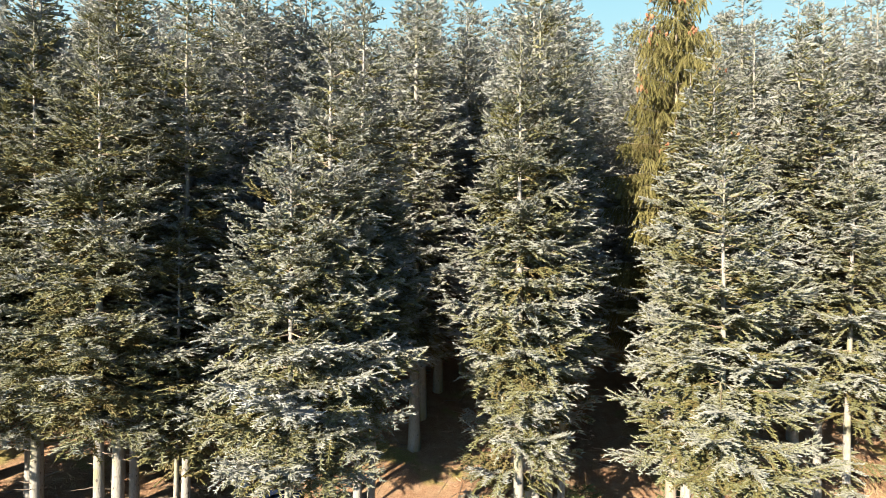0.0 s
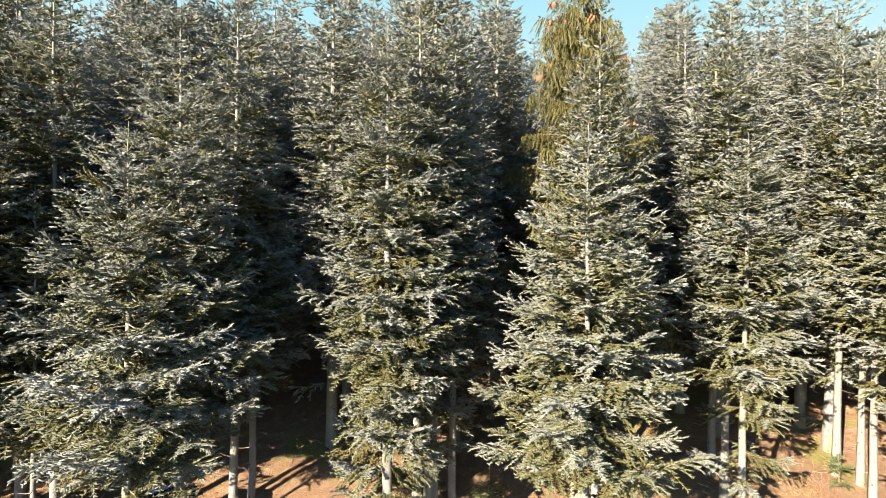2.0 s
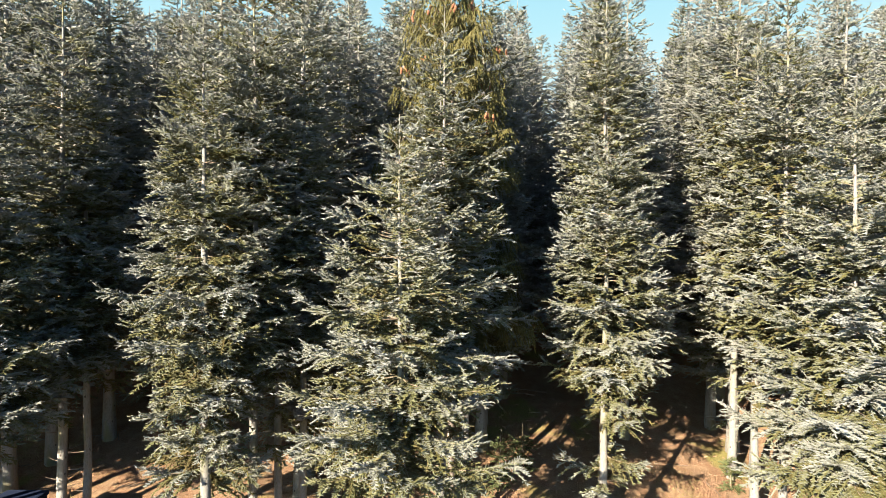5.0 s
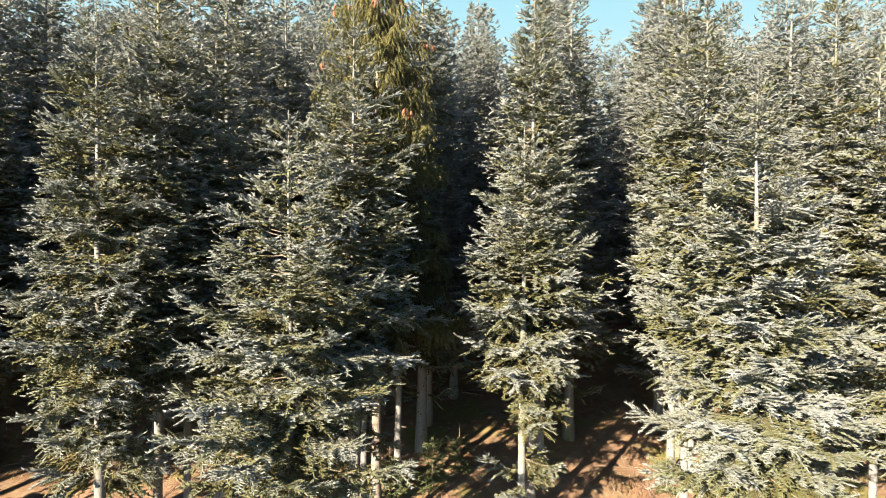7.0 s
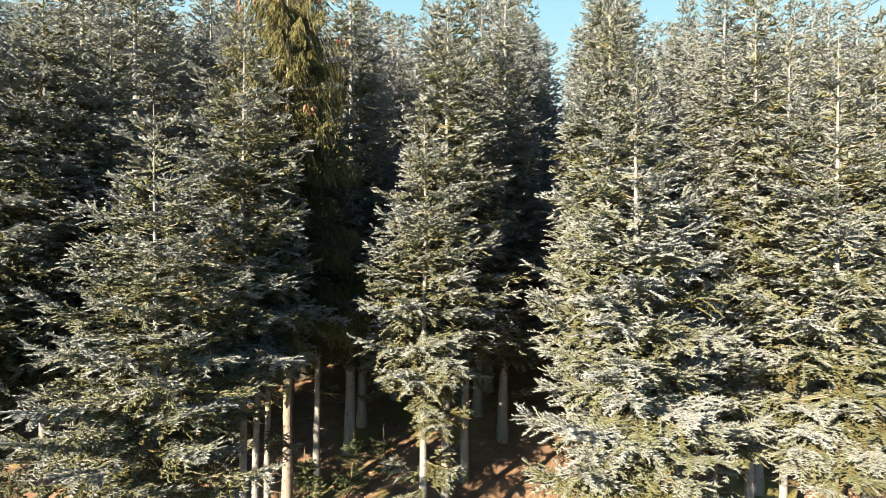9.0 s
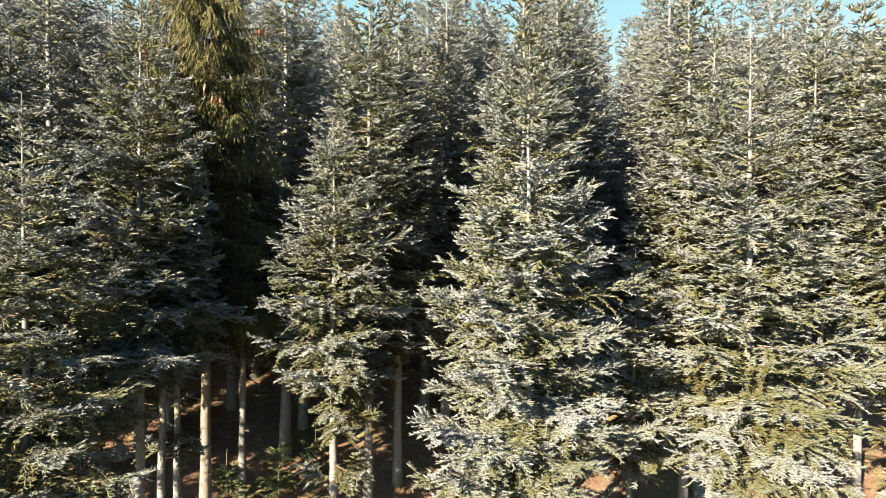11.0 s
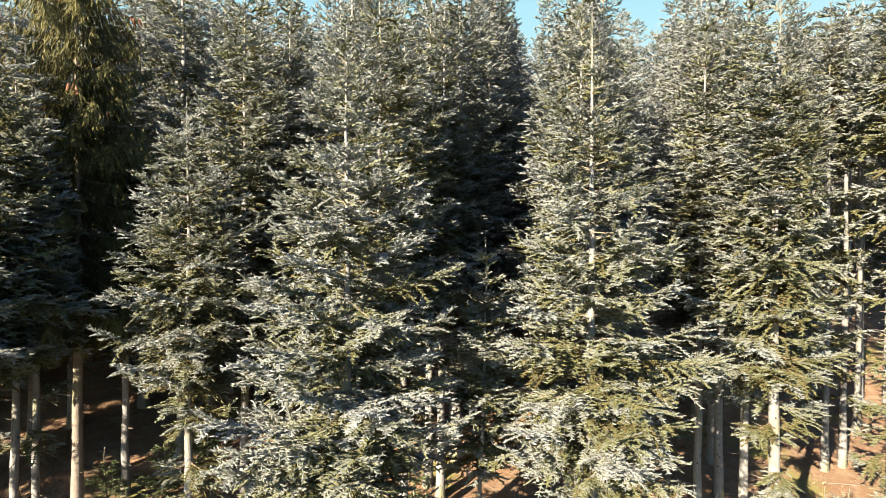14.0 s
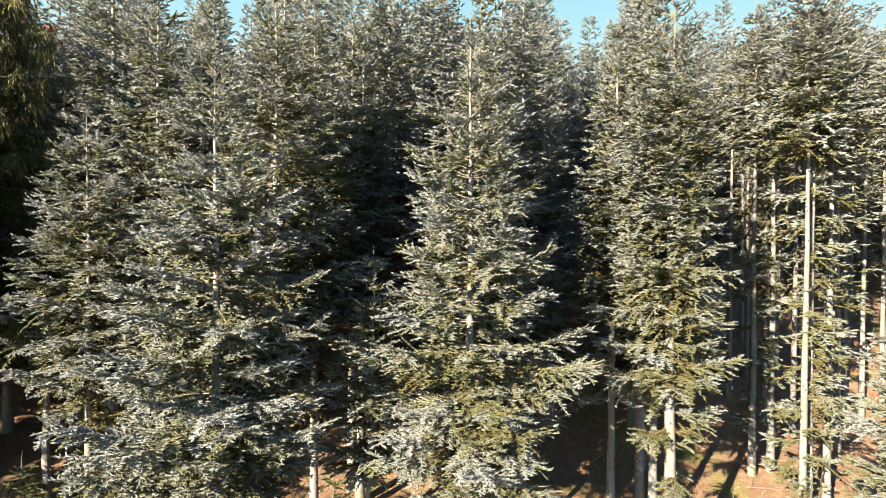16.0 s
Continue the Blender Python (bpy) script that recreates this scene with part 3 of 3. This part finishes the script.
# ---- the stand behind: rows up the hillside ----
rng = np.random.default_rng(31)
PATTERN = []
for i in range(7):
    thing, _ = fir(rng, "fir_tree", 0, 0, 16.0 + 0.25 * i, 2.8 + 0.4 * (i % 3), 2.2 + 0.12 * (i % 4), "plantation fir on the hillside with frosted grey crown", z0=0.0, dense=0.9, size=1.28, sides=6, limbs=False, skirt=1, shape=0.56 + 0.06 * (i % 3), frost=0.78)
    PATTERN.append([thing, 0])
FAR = []
for i in range(4):
    thing, _ = fir(rng, "fir_tree", 0, 0, 16.2 + 0.3 * i, 2.0 + 0.4 * (i % 3), 2.3 + 0.1 * (i % 4), "distant plantation fir with pale frosted crown", z0=0.0, dense=0.85, size=1.75, sides=5, limbs=False, shape=0.6, frost=0.8)
    FAR.append([thing, 0])
taken = [(t[0], t[1]) for t in FRONT + SECOND] + [(7.15, 17.5), (-1.6, 18.0)]     # and an open aisle
rng = np.random.default_rng(59)
CLEAR = (30.6, 52.0, 16.0, 38.0)     # open edge kept for bare-stemmed firs
for k in range(-10, 12):
    # left rows start nearer and run past the view: unseen firs added for shade
    y = (17.0 if k > -3 else 11.0 + 0.8 * (k + 3)) + rng.uniform(0, 1.5)
    while y < 41:
        x = 1.75 + 4.55 * k + 0.24 * (y - 13) + rng.normal(0, 0.35)
        planted = -9 - 0.84 * y < x < 24 + 0.84 * y
        if CLEAR[0] < x < CLEAR[1] and CLEAR[2] < y < CLEAR[3]:
            planted = False
        if planted and min((x - a) ** 2 + (y - c) ** 2 for a, c in taken) > 1.3 ** 2:
            stock = PATTERN if y < 27 and x > -17 - 0.8 * (y - 12) else FAR
            source = stock[rng.integers(len(stock))]
            g = ground_height(x, y)
            grow = rng.uniform(0.92, 1.08) * (1.03 if x < 6 else 1.02)
            m = pose(x, y, g - 0.05, 0, 0, rng.uniform(-55, 55)) @ Matrix.Diagonal((grow * 1.02, grow * 1.02, grow, 1))
            if source[1] == 0:
                source[0].matrix_basis = m
                source[1] = 1
            else:
                first = source[0].matrix_basis.copy()
                source[0].matrix_basis = Matrix.Identity(4)
                copy_thing(source[0], m)
                source[0].matrix_basis = first
            taken.append((x, y))
        y += rng.uniform(1.5, 2.2) * (1 + 0.016 * (y - 17))

# the back of the stand closes the aisles
closing = [(1.75 + 4.55 * (k + 0.5) + 0.24 * (y - 13) + rng.normal(0, 0.5), y + rng.uniform(-1, 1)) for k in range(-10, 13) for y in (42.5, 48.0)]
closing += [(x, 54.0 + 2.5 * math.sin(x)) for x in np.arange(-44, 66, 4.6)]
for x, y in closing:
    source = FAR[rng.integers(len(FAR))][0]
    grow = rng.uniform(1.02, 1.22)
    first = source.matrix_basis.copy()
    source.matrix_basis = Matrix.Identity(4)
    copy_thing(source, pose(x, y, ground_height(x, y) - 0.05, 0, 0, rng.uniform(0, 360)) @ Matrix.Diagonal((grow, grow, grow, 1)))
    source.matrix_basis = first

# bare-stemmed older firs at the open edge of the stand
BARE = [(33.5, 22.5), (34.8, 25.2), (32.2, 24.9), (36.1, 21.4), (31.6, 26.5), (37.6, 24.0), (35.6, 28.0), (33.4, 28.6), (38.8, 27.2), (40.2, 23.6), (32.6, 17.6), (37.0, 18.6)]

rng = np.random.default_rng(41)
BARE += [(31.5 + 4.3 * a + rng.normal(0, 0.7), 29.5 + 2.6 * c + rng.normal(0, 0.6)) for a in range(6) for c in range(4)] + [(32.4 + 1.9 * a + rng.normal(0, 0.4), 23.6 + 3.1 * c + rng.normal(0, 0.7)) for a in range(5) for c in range(2)] + [(42 + 3.2 * a, 20.5 + 3.1 * c + rng.normal(0, 0.6)) for a in range(3) for c in range(3)]
bare_firs = []
for n_bare, (x, y) in enumerate(BARE):
    g = ground_height(x, y)
    if n_bare < 5:
        thing, _ = fir(rng, "fir_tree", x, y, g + rng.uniform(15.6, 17), g + rng.uniform(11.3, 12.8), 1.4, "old fir with long bare stem and small frosted crown", dense=0.9, size=1.4, frost=0.8, sides=7, limb_sides=3, skirt=8, skirt_low=7.0, trunk_r=0.105)
        bare_firs.append(thing)
    else:
        copy_thing(bare_firs[n_bare % 5], pose(x, y, g, 0, 0, rng.uniform(0, 360)))

# ---- undergrowth ----
def sapling(rng, x, y, tall, radius, label, name="fir_sapling", leaf=None):
    z0 = ground_height(x, y)
    a = fir_parts(rng, tall, 0.12, radius, dense=1.0, size=0.8, frost=0.45, shape=0.55, bare_top=0.0, trunk_r=0.018)
    thing = new(name)
    thing.location = (x, y, z0)
    axis, r = a["trunk"]
    v, f = tubes_arrays(axis[None], r[None], 6)
    part("stem", array_mesh("stem", v, f, LIMB_BARK, smooth=True), thing)
    v, f, fr = a["needles"]
    part("foliage", array_mesh("foliage", v, f, leaf or SAPLING_NEEDLES, fr), thing)
    return tagged(thing, label, "sapling", "undergrowth saplings")


rng = np.random.default_rng(77)
for x, y, tall, radius, leaf in ((7.5, 18.2, 1.5, 0.5, None), (8.8, 18.9, 1.5, 0.55, None), (9.7, 20.0, 1.2, 0.5, None),
                                 (16.3, 19.0, 0.8, 0.45, None), (24.2, 15.6, 1.5, 0.6, SAPLING_NEEDLES), (28.6, 18.3, 1.0, 0.9, NEEDLES),
                                 (29.4, 17.4, 2.2, 0.9, NEEDLES), (27.4, 17.6, 1.3, 0.8, NEEDLES), (30.6, 17.0, 2.6, 1.0, NEEDLES), (-3.6, 13.4, 1.5, 0.6, NEEDLES),
                                 (-8.2, 11.2, 2.4, 0.8, NEEDLES), (-1.2, 15.4, 1.1, 0.5, None), (4.4, 17.5, 0.9, 0.5, None), (26.2, 16.8, 0.9, 0.6, NEEDLES)):
    sapling(rng, x, y, tall, radius, "young frosted fir growing on the needle floor" if leaf is NEEDLES else "small green conifer sapling among the trunks", leaf=leaf)


def blades(rng, spots, count, tall, spread, lean, width):
    """Thin blades round spots: one triangle pair each."""
    k = rng.integers(0, len(spots), count)
    x = spots[k, 0] + rng.normal(0, spread, count)
    y = spots[k, 1] + rng.normal(0, spread, count)
    z = np.array([ground_height(a, c) for a, c in zip(x, y)]) - 0.01
    p = np.column_stack([x, y, z])
    d = np.column_stack([rng.normal(0, lean, count), rng.normal(0, lean, count), np.ones(count)])
    up = rng.normal(0, 1, (count, 3))
    v, f, _ = shoots_arrays(p, d, up, tall * rng.uniform(0.5, 1.3, count), np.full(count, width), np.zeros(count))
    return v, f


spots = np.array([(rng.uniform(-12, 34), rng.uniform(11, 22)) for _ in range(60)] + [(rng.normal(0.8, 1.4), rng.normal(15.5, 1.2)) for _ in range(34)] + [(rng.normal(14.5, 1.4), rng.normal(16.5, 1.6)) for _ in range(20)])
v, f = blades(rng, spots, 12000, 0.16, 0.42, 0.7, 0.008)
tagged(new("grass", array_mesh("grass", v, f, GRASS)), "dry yellowish grass tufts on the forest floor", "grass", kind="stuff")
spots = np.array([(15.3, 18.3), (15.6, 18.9), (15.0, 17.8), (27.6, 20.2), (9.2, 17.8)])
v, f = blades(rng, spots, 420, 0.55, 0.30, 0.45, 0.007)
tagged(new("bare_shrub", array_mesh("bare_shrub", v, f, BRUSH)), "thin bare reddish shrub stems", "shrub", kind="stuff")

# fallen sticks and brash
m = 700
x, y = rng.uniform(-14, 38, m), rng.uniform(10, 26, m)
a, l = rng.uniform(0, 6.3, m), rng.uniform(0.2, 1.3, m) ** 1.4
ends = []
for u in (-0.5, 0.0, 0.5):
    px, py = x + np.cos(a) * l * u, y + np.sin(a) * l * u
    ends.append(np.column_stack([px, py, [ground_height(q, w) + 0.012 for q, w in zip(px, py)]]))
v, f = tubes_arrays(np.stack(ends, axis=1), np.tile([0.012, 0.010, 0.005], (m, 1)) * rng.uniform(0.6, 1.8, (m, 1)), 3)
tagged(new("fallen_twigs", array_mesh("fallen_twigs", v, f, TWIG)), "fallen dead twigs scattered on needle litter", "twigs", kind="stuff")

# dead needle clods and cones on the floor
m = 5200
x, y = rng.uniform(-14, 38, m), rng.uniform(10, 25, m)
p = np.column_stack([x, y, [ground_height(q, w) for q, w in zip(x, y)]])
d = np.column_stack([rng.normal(0, 1, m), rng.normal(0, 1, m), np.full(m, 0.12)])
v, f, _ = shoots_arrays(p, d, np.tile([0, 0, 1.0], (m, 1)), rng.uniform(0.05, 0.16, m), rng.uniform(0.03, 0.07, m), np.zeros(m))
tagged(new("leaf_litter", array_mesh("leaf_litter", v, f, BRUSH)), "reddish dead fir sprigs lying on the ground", "litter", kind="stuff")

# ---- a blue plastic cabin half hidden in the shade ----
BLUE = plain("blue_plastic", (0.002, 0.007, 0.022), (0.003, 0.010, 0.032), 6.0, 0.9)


def slab(name, sx, sy, sz, at, parent, mat, bevel=0.03):
    bm = bmesh.new()
    bmesh.ops.create_cube(bm, size=1.0, matrix=Matrix.Translation(at) @ Matrix.Diagonal((sx, sy, sz, 1)))
    bmesh.ops.bevel(bm, geom=bm.edges[:], offset=bevel, segments=2, affect="EDGES", profile=0.6)
    me = bpy.data.meshes.new(name)
    bm.to_mesh(me), bm.free()
    me.materials.append(mat)
    return part(name, me, parent)


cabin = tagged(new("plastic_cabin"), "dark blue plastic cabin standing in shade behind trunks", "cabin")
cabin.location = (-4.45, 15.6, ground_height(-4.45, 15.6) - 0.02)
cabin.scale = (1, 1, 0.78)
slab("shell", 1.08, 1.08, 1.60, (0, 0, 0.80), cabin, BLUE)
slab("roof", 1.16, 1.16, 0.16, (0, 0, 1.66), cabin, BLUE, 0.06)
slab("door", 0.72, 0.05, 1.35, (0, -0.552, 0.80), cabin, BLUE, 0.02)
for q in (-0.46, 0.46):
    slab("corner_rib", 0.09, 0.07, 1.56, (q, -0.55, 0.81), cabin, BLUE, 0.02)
